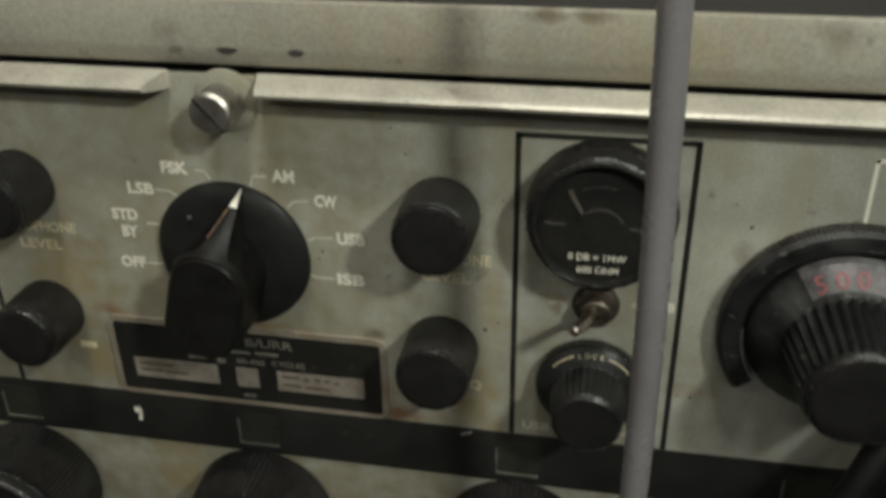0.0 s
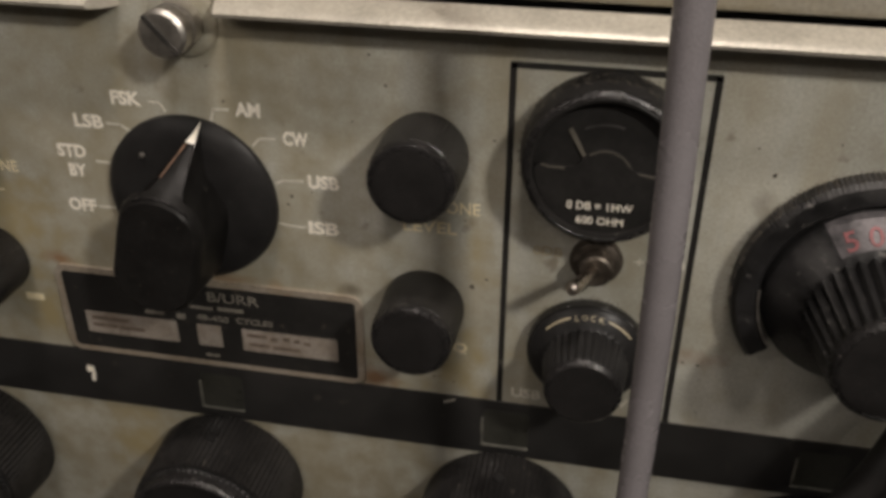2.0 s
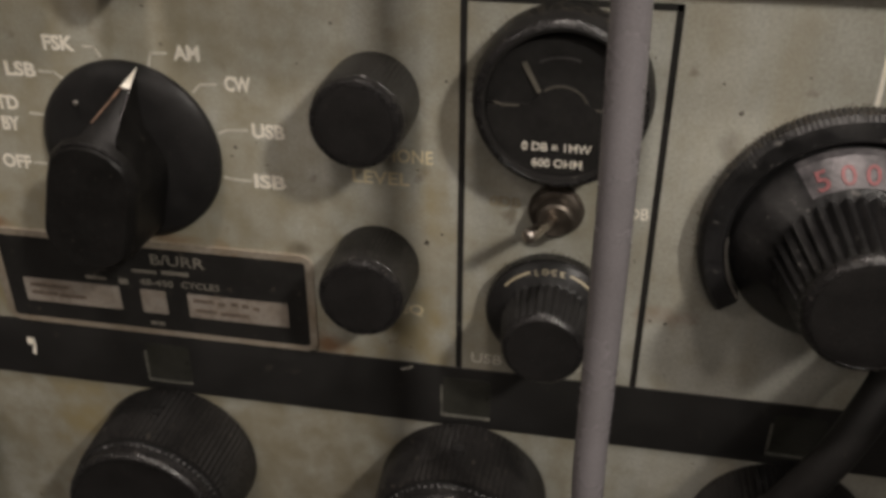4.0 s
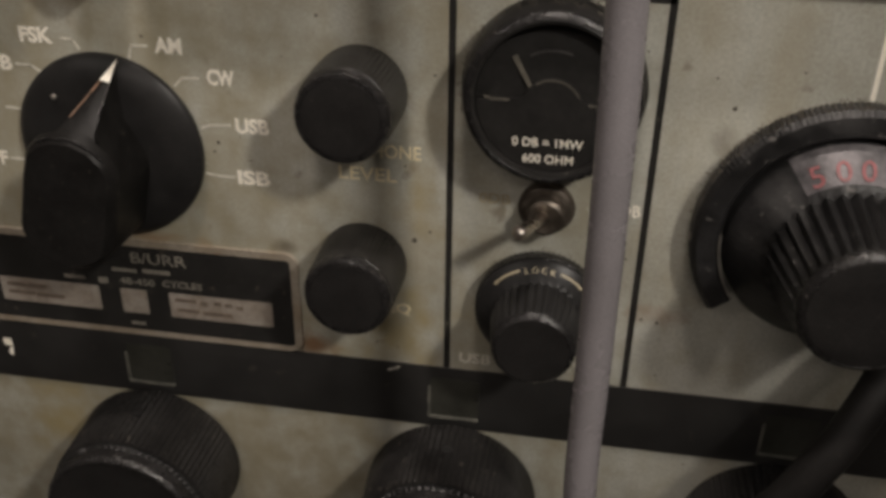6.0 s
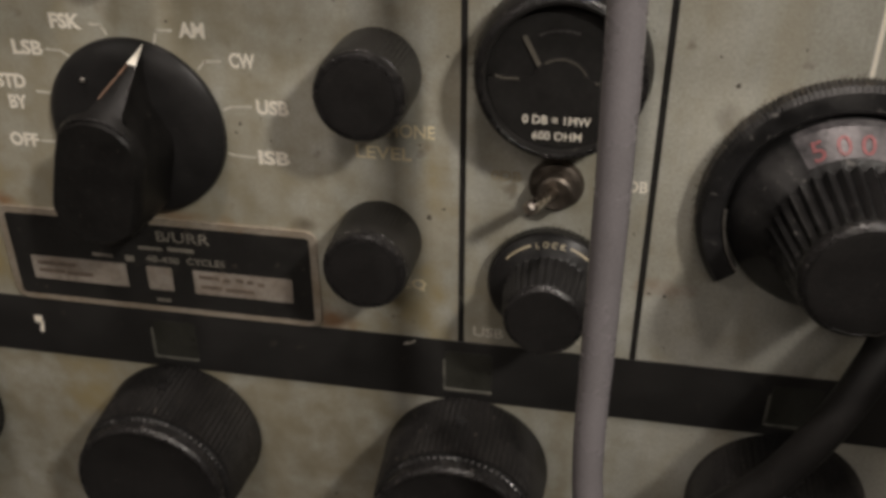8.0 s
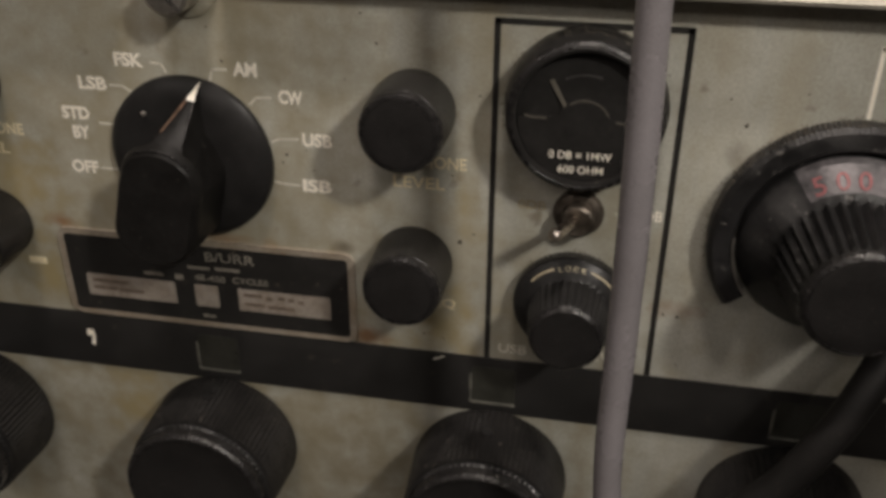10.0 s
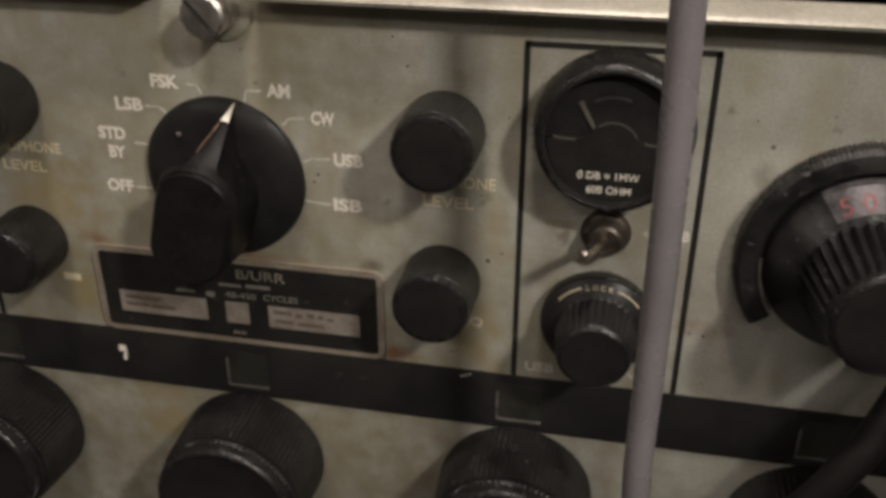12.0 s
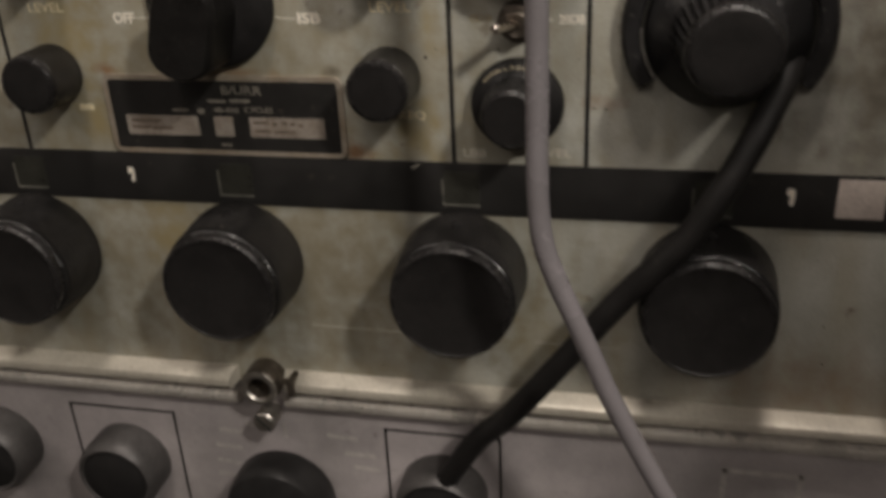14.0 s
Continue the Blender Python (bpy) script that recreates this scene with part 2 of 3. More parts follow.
# ---- mesh helpers ----
def part(name, bm, mat, parent=None, label="", at=None, smooth=True):
    me = bpy.data.meshes.new(name)
    bmesh.ops.recalc_face_normals(bm, faces=bm.faces[:])
    bm.to_mesh(me)
    bm.free()
    for p in me.polygons:
        p.use_smooth = smooth
    me.materials.append(mat)
    ob = new(name, me)
    if smooth:
        me.set_sharp_from_angle(angle=radians(35))
    if at is not None:
        ob.matrix_basis = at if isinstance(at, Matrix) else Matrix.Translation(at)
    if parent is not None:
        ob.parent = parent
        ob.matrix_parent_inverse = parent.matrix_basis.inverted() if parent.parent is None else (parent.parent.matrix_basis @ parent.matrix_parent_inverse @ parent.matrix_basis).inverted()
    if label:
        tagged(ob, label)
    return ob


def box(x0, x1, y0, y1, z0, z1, bevel=0.0, segs=2, bm=None):
    """A bevelled box, corners in millimetres about the reference point."""
    own = bmesh.new()
    v = bmesh.ops.create_cube(own, size=1.0)["verts"]
    for p in v:
        p.co = mm(x0 if p.co.x < 0 else x1, y0 if p.co.y < 0 else y1, z0 if p.co.z < 0 else z1)
    if bevel:
        bmesh.ops.bevel(own, geom=own.edges[:], offset=bevel * MM, segments=segs, affect="EDGES", profile=0.6)
    return own


def merged(bms):
    out = bmesh.new()
    for b in bms:
        me = bpy.data.meshes.new("t")
        b.to_mesh(me)
        b.free()
        out.from_mesh(me)
        bpy.data.meshes.remove(me)
    return out


def lathe(profile, segs=64, flutes=0, fluted=(), depth=0.0, close=True):
    """A turned body along -y: profile of (radius, distance from the panel) in mm; rings listed in fluted get ribs."""
    bm = bmesh.new()
    n = flutes * 4 if flutes else segs
    rings = []
    for i, (r, d) in enumerate(profile):
        ring = []
        for k in range(n):
            a = 2 * math.pi * k / n
            rr = r
            if flutes and i in fluted:
                rr = r - depth * (0.0, 0.45, 1.0, 0.45)[k % 4]
            ring.append(bm.verts.new((rr * MM * math.cos(a), -d * MM, rr * MM * math.sin(a))))
        rings.append(ring)
    for a, b in zip(rings, rings[1:]):
        for k in range(n):
            bm.faces.new((a[k], a[(k + 1) % n], b[(k + 1) % n], b[k]))
    if close:
        bm.faces.new(rings[0])
        bm.faces.new(rings[-1])
    return bm


def prism(points, y0, y1, bevel=0.0):
    """An outline of (x, z) in mm drawn from y0 to y1."""
    bm = bmesh.new()
    back = [bm.verts.new(mm(x, y0, z)) for x, z in points]
    front = [bm.verts.new(mm(x, y1, z)) for x, z in points]
    n = len(points)
    bm.faces.new(back)
    bm.faces.new(front)
    for k in range(n):
        bm.faces.new((back[k], back[(k + 1) % n], front[(k + 1) % n], front[k]))
    if bevel:
        rim = [e for e in bm.edges if e.verts[0] in front and e.verts[1] in front]
        bmesh.ops.bevel(bm, geom=rim, offset=bevel * MM, segments=2, affect="EDGES")
    return bm


def extrude_x(profile, x0, x1):
    """A profile of (y, z) in mm run along x."""
    bm = bmesh.new()
    a = [bm.verts.new(mm(x0, y, z)) for y, z in profile]
    b = [bm.verts.new(mm(x1, y, z)) for y, z in profile]
    n = len(profile)
    bm.faces.new(a)
    bm.faces.new(b)
    for k in range(n):
        bm.faces.new((a[k], a[(k + 1) % n], b[(k + 1) % n], b[k]))
    return bm


def rounded(x0, x1, z0, z1, r, segs=5):
    pts = []
    for cx, cz, a0 in ((x1 - r, z1 - r, 0), (x0 + r, z1 - r, 90), (x0 + r, z0 + r, 180), (x1 - r, z0 + r, 270)):
        for k in range(segs + 1):
            a = radians(a0 + 90 * k / segs)
            pts.append((cx + r * math.cos(a), cz + r * math.sin(a)))
    return pts


def arc_band(cx, cz, r0, r1, a0, a1, y0, y1, segs=64, ribs=0, rib=0.0):
    """A ring sector between two radii and two angles (degrees, counter-clockwise from +x)."""
    bm = bmesh.new()
    rows = []
    for k in range(segs + 1):
        a = radians(a0 + (a1 - a0) * k / segs)
        ro = r1 - (rib if ribs and k % 2 else 0.0)
        c, s = math.cos(a), math.sin(a)
        rows.append([bm.verts.new(mm(cx + r * c, y, cz + r * s)) for r, y in ((r0, y0), (ro, y0), (ro, y1 + 1.2), (r1 - 1.2, y1), (r0 + 0.8, y1), (r0, y1 + 0.8))])
    n = len(rows[0])
    for a, b in zip(rows, rows[1:]):
        for k in range(n):
            bm.faces.new((a[k], a[(k + 1) % n], b[(k + 1) % n], b[k]))
    bm.faces.new(rows[0])
    bm.faces.new(rows[-1])
    return bm


def tube(points, radius, segs=20, steps=14):
    """A round cable through points (mm), smoothed."""
    P = [mm(*p) for p in points]
    P = [2 * P[0] - P[1]] + P + [2 * P[-1] - P[-2]]
    path = []
    for i in range(1, len(P) - 2):
        for k in range(steps):
            t = k / steps
            a, b, c, d = P[i - 1], P[i], P[i + 1], P[i + 2]
            path.append(0.5 * (2 * b + (c - a) * t + (2 * a - 5 * b + 4 * c - d) * t * t + (3 * b - a - 3 * c + d) * t ** 3))
    path.append(P[-2])
    bm = bmesh.new()
    rings = []
    side = Vector((1, 0, 0))
    for i, p in enumerate(path):
        tan = (path[min(i + 1, len(path) - 1)] - path[max(i - 1, 0)]).normalized()
        side = (side - tan * side.dot(tan)).normalized()
        up = tan.cross(side)
        rr = radius * MM * (1 + 0.025 * noise.noise(p * 90))
        rings.append([bm.verts.new(p + rr * (math.cos(2 * math.pi * k / segs) * side + math.sin(2 * math.pi * k / segs) * up)) for k in range(segs)])
    for a, b in zip(rings, rings[1:]):
        for k in range(segs):
            bm.faces.new((a[k], a[(k + 1) % segs], b[(k + 1) % segs], b[k]))
    bm.faces.new(rings[0])
    bm.faces.new(rings[-1])
    return bm


def lettering(words, x, z, height, mat, parent, y=-0.04, align="CENTER", label="", width=None, tilt=None, bold=0.0):
    """Raised paint letters on the panel; x, z in mm is the middle of the cap height."""
    cu = bpy.data.curves.new("lettering", "FONT")
    cu.body, cu.size, cu.align_x, cu.align_y = words, height * 1.38 * MM, align, "CENTER"
    cu.extrude, cu.offset = 0.02 * MM, bold * MM
    cu.resolution_u = 3
    tmp = bpy.data.objects.new("lettering", cu)
    scene.collection.objects.link(tmp)
    bpy.context.view_layer.update()
    me = bpy.data.meshes.new_from_object(tmp.evaluated_get(bpy.context.evaluated_depsgraph_get()))
    scene.collection.objects.unlink(tmp)
    bpy.data.objects.remove(tmp)
    if width:
        xs = [v.co.x for v in me.vertices]
        k = width * MM / (max(xs) - min(xs))
        for v in me.vertices:
            v.co.x *= k
    bm = bmesh.new()
    bm.from_mesh(me)
    bpy.data.meshes.remove(me)
    turn = Matrix.Translation(mm(x, y, z)) @ (tilt or Matrix.Identity(4)) @ Matrix.Rotation(radians(90), 4, "X")
    return part("lettering", bm, mat, parent, label, turn, smooth=False)


def stroke(points, width, mat, parent, name="marking", y=-0.05, thick=0.06, label=""):
    """A painted line through (x, z) points in mm."""
    bms = []
    for (xa, za), (xb, zb) in zip(points, points[1:]):
        d = Vector((xb - xa, zb - za))
        d.normalize()
        nx, nz = -d.y * width / 2, d.x * width / 2
        ex, ez = d.x * width * 0.35, d.y * width * 0.35
        bms.append(prism([(xa - ex + nx, za - ez + nz), (xb + ex + nx, zb + ez + nz), (xb + ex - nx, zb + ez - nz), (xa - ex - nx, za - ez - nz)], y + thick, y))
    return part(name, merged(bms), mat, parent, label, smooth=False)


def thing(name, label, category, at=(0, 0, 0), group="", kind=""):
    ob = new(name)
    ob.empty_display_size = 0.02
    ob.matrix_basis = Matrix.Translation(mm(*at))
    return tagged(ob, label, category, group, kind)


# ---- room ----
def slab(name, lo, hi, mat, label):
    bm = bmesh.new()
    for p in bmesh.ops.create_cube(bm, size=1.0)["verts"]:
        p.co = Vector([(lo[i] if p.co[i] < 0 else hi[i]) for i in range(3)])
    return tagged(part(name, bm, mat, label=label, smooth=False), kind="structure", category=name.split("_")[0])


slab("floor", (-2.2, -2.6, -0.1), (2.2, 0.8, 0.0), FLOOR, "dark worn floor of the equipment room")
slab("ceiling", (-2.2, -2.6, 2.5), (2.2, 0.8, 2.6), WALL, "plain pale ceiling of the equipment room")
slab("wall_north", (-2.2, 0.7, 0.0), (2.2, 0.8, 2.5), WALL, "plain wall behind the equipment")
slab("wall_south", (-2.2, -2.7, 0.0), (2.2, -2.6, 2.5), WALL, "plain wall facing the equipment")
slab("wall_west", (-2.3, -2.6, 0.0), (-2.2, 0.8, 2.5), WALL, "plain side wall of the room")
slab("wall_east", (2.2, -2.6, 0.0), (2.3, 0.8, 2.5), WALL, "plain side wall of the room")
slab("bench", (-0.6, -0.12, 0.0), (0.6, 0.6, BASE - 0.302), CASE, "dark bench that carries the stacked equipment")

# unseen plate, added to keep the side lamp off the panel's lower right
slab("rack_side", (0.234, -0.212, 0.0), (0.240, 0.45, BASE + 0.212), CASE, "unseen dark plate added to shade the panel's lower right")

# ---- the main receiver ----
X0, X1 = -214.0, 226.0          # the panel's sides
receiver = thing("radio_receiver", "grey-green radio receiver front with worn black knobs", "radio receiver", (0, 0, -120))
part("case", box(X0 + 4, X1 - 4, 2.2, 420, -119, 56.5, 2), CASE, receiver, "dark painted metal case")
panel = part("front_panel", box(X0, X1, 0, 2.0, -119, 57.5, 0.5), PANEL, receiver, "stained grey-green painted front panel")

# raised rims above and below, cut away round the screws
RIM_TOP = [(0, 58.2), (-4.6, 56.8), (-6.2, 56.1), (-6.8, 55.4), (-6.4, 54.6), (-3.9, 54.1), (0, 53.8)]
RIM_LOW = [(0, -112.4), (-4.8, -113.8), (-5.9, -114.5), (-6.2, -115.6), (-5.9, -117.6), (-5, -118.4), (0, -118.6)]


def rim_piece(name, profile, x0, x1, cut0, cut1):
    bm = extrude_x(profile, x0, x1)
    for v in bm.verts:
        k = -v.co.y / (6.2 * MM)
        if abs(v.co.x - x0 * MM) < 1e-6:
            v.co.x += cut0 * k * MM
        elif abs(v.co.x - x1 * MM) < 1e-6:
            v.co.x -= cut1 * k * MM
    return part(name, bm, RIM, receiver, "worn bare-edged raised rim")


rim_piece("top_rim", RIM_TOP, X0, -69.5, 0, 3.4)
rim_piece("top_rim", RIM_TOP, -48.0, X1, 1.2, 0)
rim_piece("bottom_rim", RIM_LOW, X0, -69.0, 0, 1.5)
rim_piece("bottom_rim", RIM_LOW, -52.0, X1, 1.5, 0)

# black strip with dial windows
strip = part("dial_strip", box(X0 + 4, X1 - 4, -0.5, 0.0, -51.2, -34.8, 0.15), STRIP, receiver, "matt black strip with dark dial windows")
for x in (-131.0, -59.2, 12.3, 84.1, 155.8):
    w = part("dial_window", prism(rounded(x - 5.4, x + 5.4, -47.9, -37.6, 1.0), 0.0, -0.62), WINDOW, strip, "small dusty dark glass window")
    part("window_edge", merged([prism(rounded(x - 5.9, x + 5.4, -48.5, -47.9, 0.25), 0.0, -0.95),
                                prism(rounded(x - 6.0, x - 5.4, -48.5, -40.0, 0.25), 0.0, -0.85)]), EDGE, strip)
for x, z in ((-94.8, -42.2), (104.2, -41.4)):
    stroke([(x - 0.6, z + 1.7), (x + 0.6, z + 1.7), (x + 0.7, z), (x + 0.3, z - 2.2)], 1.0, WHITE, strip, "comma_mark", y=-0.62, label="white painted comma mark")
    stroke([(x - 0.5, z + 0.9), (x + 0.6, z + 0.9)], 1.4, WHITE, strip, "comma_mark", y=-0.66)
part("tape_label", box(116.2, 128.6, -0.75, -0.5, -47.2, -35.8, 0.1), TAPE, strip, "small square of dirty white tape")
stroke([(-2.6, -36.8), (-1.0, -36.2), (-0.2, -35.7)], 0.5, FAINT, strip, "paint_chip", y=-0.6)

for x, z, r in ((61.3, 28.7, 0.7), (3.2, -4.0, 0.9), (-36.6, 14.2, 0.6), (50.2, -17.6, 0.5), (53.4, -18.0, 0.6), (66.5, 22.0, 0.4), (-15.0, 41.0, 0.5), (24.0, -1.6, 0.5), (57.5, 34.0, 0.4), (-37.6, 12.2, 0.45), (-26.0, -12.5, 0.5), (72.0, 36.0, 0.35)):
    part("paint_chip", prism([(x + 0.6 * r * (1 + 0.3 * math.sin(5 * a + x)) * math.cos(a), z + 0.6 * r * (1 + 0.25 * math.cos(3 * a + z)) * math.sin(a)) for a in [k * math.pi / 7 for k in range(14)]], 0.0, -0.04), CHIP, panel)

rnd = random.Random(21)
for _ in range(46):
    x, z, r = rnd.uniform(-105, 120), rnd.uniform(-108, 48), rnd.choice((0.16, 0.2, 0.26, 0.34))
    if -52 < z < -34:
        continue
    part("paint_chip", prism([(x + r * rnd.uniform(0.6, 1.4) * math.cos(k * math.pi / 4), z + r * rnd.uniform(0.5, 1.1) * math.sin(k * math.pi / 4)) for k in range(8)], 0.0, -0.035), CHIP, panel)

# black outline box round the meter, and the outline further along
for pts in ([(10.3, -34.6), (10.3, 47.2), (48.4, 47.2), (48.4, -34.6)], [(-129.0, -34.6), (-129.0, 47.2), (-167.0, 47.2), (-167.0, -34.6)]):
    stroke(pts, 1.35, LINE, panel, "outline", label="black painted outline")
stroke([(83.8, 32.0), (83.8, 45.7), (104.0, 45.7)], 0.9, WHITE, panel, "outline", label="thin white painted leader line")
stroke([(-40, -94.0), (-8, -94.2)], 0.25, FAINT, panel, "scratch")
stroke([(34, -94.4), (60, -94.6)], 0.25, FAINT, panel, "scratch")


# ---- knobs ----
def small_knob(x, z, r=9.2, length=15.6):
    base = mm(x, 0, z)
    k = part("knob", lathe([(r * 0.98, 0.6), (r, 1.4), (r * 0.975, length - 2.6), (r * 0.955, length - 2.1), (r * 0.93, length - 1.9)],
                           flutes=56, fluted=(1, 2), depth=0.36), BLACK, receiver, "small ribbed black knob", base)
    part("knob_edge", lathe([(r * 0.93, length - 2.2), (r * 0.95, length - 1.8), (r * 0.945, length - 0.9), (r * 0.90, length - 0.2), (r * 0.85, length), (r * 0.79, length)], 56, close=False), KNOB_EDGE, k, "shiny, pale-specked front edge", base)
    part("knob_face", lathe([(r * 0.79, length - 0.3), (r * 0.78, length + 0.12), (r * 0.5, length + 0.25)], 48), FACE, k, at=base)
    part("shaft_collar", lathe([(r * 0.6, 0.0), (r * 0.6, 0.7)], 32), STEEL, k, at=base)
    return k


small_knob(-6.9, 27.3)
small_knob(-7.3, -9.7)
small_knob(-113.5, 27.3)
small_knob(-113.5, -9.7)


def tuning_knob(x, z, r=19.9, length=23.5):
    base = mm(x, 0, z)
    k = part("tuning_knob", lathe([(r * 0.985, 0.8), (r, 1.8), (r * 0.955, length - 5.6), (r * 0.94, length - 5.1), (r * 0.91, length - 4.9)],
                                  flutes=84, fluted=(1, 2), depth=0.62), BLACK, receiver, "large finely ribbed black knob", base)
    part("knurled_bead", lathe([(r * 0.90, length - 5.2), (r * 0.94, length - 4.7), (r * 0.94, length - 4.0), (r * 0.895, length - 3.5)], flutes=76, fluted=(1, 2), depth=0.62), BEAD, k, "knurled front bead", base)
    part("knob_edge", lathe([(r * 0.89, length - 3.9), (r * 0.885, length - 1.6), (r * 0.905, length - 1.2), (r * 0.90, length - 0.7), (r * 0.872, length - 0.1), (r * 0.85, length), (r * 0.83, length - 0.25)], 88, close=False), KNOB_EDGE, k, "shiny, pale-specked front edge", base)
    part("knob_face", lathe([(r * 0.84, length - 1.0), (r * 0.84, length - 0.2), (r * 0.81, length - 0.35), (r * 0.3, length - 0.5)], 80), FACE, k, at=base)
    part("grub_screw", lathe([(1.3, 0), (1.3, 0.9), (0.9, 1.0)], 16), GLOSS, k, at=Matrix.Translation(base + Vector((0, -0.009, r * 0.985 * MM - 0.0007))) @ Matrix.Rotation(radians(-90), 4, "X"))
    part("shaft_collar", lathe([(r * 0.55, 0.0), (r * 0.55, 0.9)], 32), STEEL, k, at=base)
    return k


for x in (-131.1, -59.4, 12.4, 84.1, 155.8):
    tuning_knob(x - 0.3, -69.9)


# mode selector: skirt, tapered bar with a pointed nose, white pointer tip
def mode_knob(x, z, heading):
    base = mm(x, 0, z)
    k = part("mode_knob", lathe([(19.2, 0.3), (19.5, 0.8), (19.3, 1.8), (17.8, 3.2), (14.0, 4.2), (9.0, 4.4)], 96), GLOSS, receiver, "black skirted bar knob pointing to AM", base)
    turn = Matrix.Translation(base) @ Matrix.Rotation(radians(heading), 4, "Y")
    bm = bmesh.new()

    def outline(nose, half, tail, blunt):
        """Half of the bar's section: a narrow nose that turns into a rounded end as blunt grows."""
        flat = 0.15 + 2.9 * (18.6 - nose) / 9.0
        sharp = [(0.0, nose), (flat, nose - 0.25), (flat + (half - flat) * 0.3, nose * 0.5), (half * 0.93, nose * 0.12), (half, -1.5)]
        roundish = [(half * math.sin(radians(a)), nose - half * 0.85 * (1 - math.cos(radians(a)))) for a in (0, 24, 48, 70)] + [(half, -1.5)]
        pts = [(p[0] * (1 - blunt) + q[0] * blunt, p[1] * (1 - blunt) + q[1] * blunt) for p, q in zip(sharp, roundish)]
        pts += [(half * math.cos(radians(a)), -(tail - half * 0.8) - half * 0.8 * math.sin(radians(a))) for a in range(0, 181, 15)]
        return pts + [(-x, z) for x, z in pts[4:0:-1]]
    rings = [[bm.verts.new((px * MM, -d * MM, pz * MM)) for px, pz in outline(nose, half, tail, blunt)]
             for d, nose, half, tail, blunt in ((3.0, 18.6, 9.7, 19.3, 0.0), (6.0, 16.7, 9.6, 19.3, 0.0), (16.0, 10.4, 9.3, 19.2, 0.25), (17.0, 9.6, 9.3, 19.2, 1.0), (18.6, 9.0, 9.0, 19.0, 1.0), (19.6, 8.0, 8.2, 18.2, 1.0))]
    n = len(rings[0])
    for a, b in zip(rings, rings[1:]):
        for i in range(n):
            bm.faces.new((a[i], a[(i + 1) % n], b[(i + 1) % n], b[i]))
    bm.faces.new(rings[0])
    bm.faces.new(rings[-1])
    part("bar_grip", bm, BAR, k, at=turn)
    tip = bmesh.new()
    v = [tip.verts.new((px * MM, -d * MM, pz * MM)) for px, d, pz in ((-0.95, 7.0, 16.5), (0.95, 7.0, 16.5), (0.0, 2.3, 19.5), (0.0, 4.5, 14.6))]
    for f in ((0, 1, 2), (0, 2, 3), (1, 3, 2), (0, 3, 1)):
        tip.faces.new([v[i] for i in f])
    part("pointer_tip", tip, WHITE, k, "white painted pointer tip", turn, smooth=False)
    edge = [turn @ Vector((px * MM, -d * MM, pz * MM)) for px, d, pz in ((-0.78, 6.3, 16.5), (-1.5, 9.6, 14.3), (-2.1, 12.6, 12.4), (-2.5, 14.6, 11.1))]
    part("worn_edge", tube([(p.x / MM, p.y / MM, (p.z - BASE) / MM) for p in edge], 0.2, 8, 4), COPPER, k, "edge worn to bare copper-coloured metal")
    other = [turn @ Vector((px * MM, -d * MM, pz * MM)) for px, d, pz in ((0.8, 6.3, 16.5), (1.5, 9.6, 14.3), (2.1, 12.6, 12.4))]
    part("glint_edge", tube([(p.x / MM, p.y / MM, (p.z - BASE) / MM) for p in other], 0.17, 8, 4), KNOB_EDGE, k)
    # glossy ridge added along the grip's front edge to form a glint
    brow = [turn @ Vector((9.0 * math.sin(radians(a)) * MM, -0.01895, (8.8 - 7.4 * (1 - math.cos(radians(a)))) * MM)) for a in range(-44, 45, 11)]
    part("glint_edge", tube([(p.x / MM, p.y / MM, (p.z - BASE) / MM) for p in brow], 0.28, 8, 3), KNOB_EDGE, k, "shiny, pale-specked front edge")
    part("grub_screw", lathe([(0.55, 0.0), (0.55, 0.35), (0.3, 0.5)], 12), STEEL, k, at=Matrix.Translation(base + Vector((-0.0085, -0.0046, 0.0112))))
    return k


mode_knob(-59.0, 12.1, 14.2)

# vernier dial under its hood
cx, cz = 83.6, 4.8
hood = part("dial_hood", arc_band(cx, cz, 21.6, 26.9, -35, 216, 0, -4.8, 240, 1, 0.4), DUSTY, receiver, "black hood ring with ribbed edge")
part("hood_lining", tube([(cx + 21.62 * math.cos(radians(a)), -4.7, cz + 21.62 * math.sin(radians(a))) for a in range(178, 215, 4)], 0.32, 8, 3), STEEL, hood, "bright worn inner edge")
dial = part("vernier_knob", lathe([(20.8, 0.6), (21.0, 2.0), (20.4, 2.8), (14.9, 8.6), (14.4, 9.0), (13.9, 9.5), (11.9, 23.5), (11.4, 25.4), (10.8, 26.6), (10.1, 27.0)],
                                  flutes=34, fluted=(5, 6), depth=1.25), DUSTY, receiver, "black fluted vernier knob with sloping dial", mm(cx, 0, cz))
part("knob_edge", lathe([(11.45, 25.5), (11.2, 26.2), (10.85, 26.75), (10.1, 27.1), (9.9, 26.9)], 72, close=False), KNOB_EDGE, dial, "rubbed dusty front edge", mm(cx, 0, cz))
part("knob_face", lathe([(10.0, 26.4), (9.95, 27.15), (9.4, 27.3), (6.0, 27.2)], 64), FACE, dial, at=mm(cx, 0, cz))


def cone_sector(r0, d0, r1, d1, a0, a1, lift=0.12, segs=24):
    bm = bmesh.new()
    rows = []
    for k in range(segs + 1):
        a = radians(a0 + (a1 - a0) * k / segs)
        rows.append([bm.verts.new((r * MM * math.cos(a), -(d + e) * MM, r * MM * math.sin(a))) for r, d, e in ((r0, d0, lift), (r1, d1, lift), (r1, d1, -0.2), (r0, d0, -0.2))])
    for a, b in zip(rows, rows[1:]):
        for k in range(4):
            bm.faces.new((a[k], a[(k + 1) % 4], b[(k + 1) % 4], b[k]))
    bm.faces.new(rows[0])
    bm.faces.new(rows[-1])
    return bm


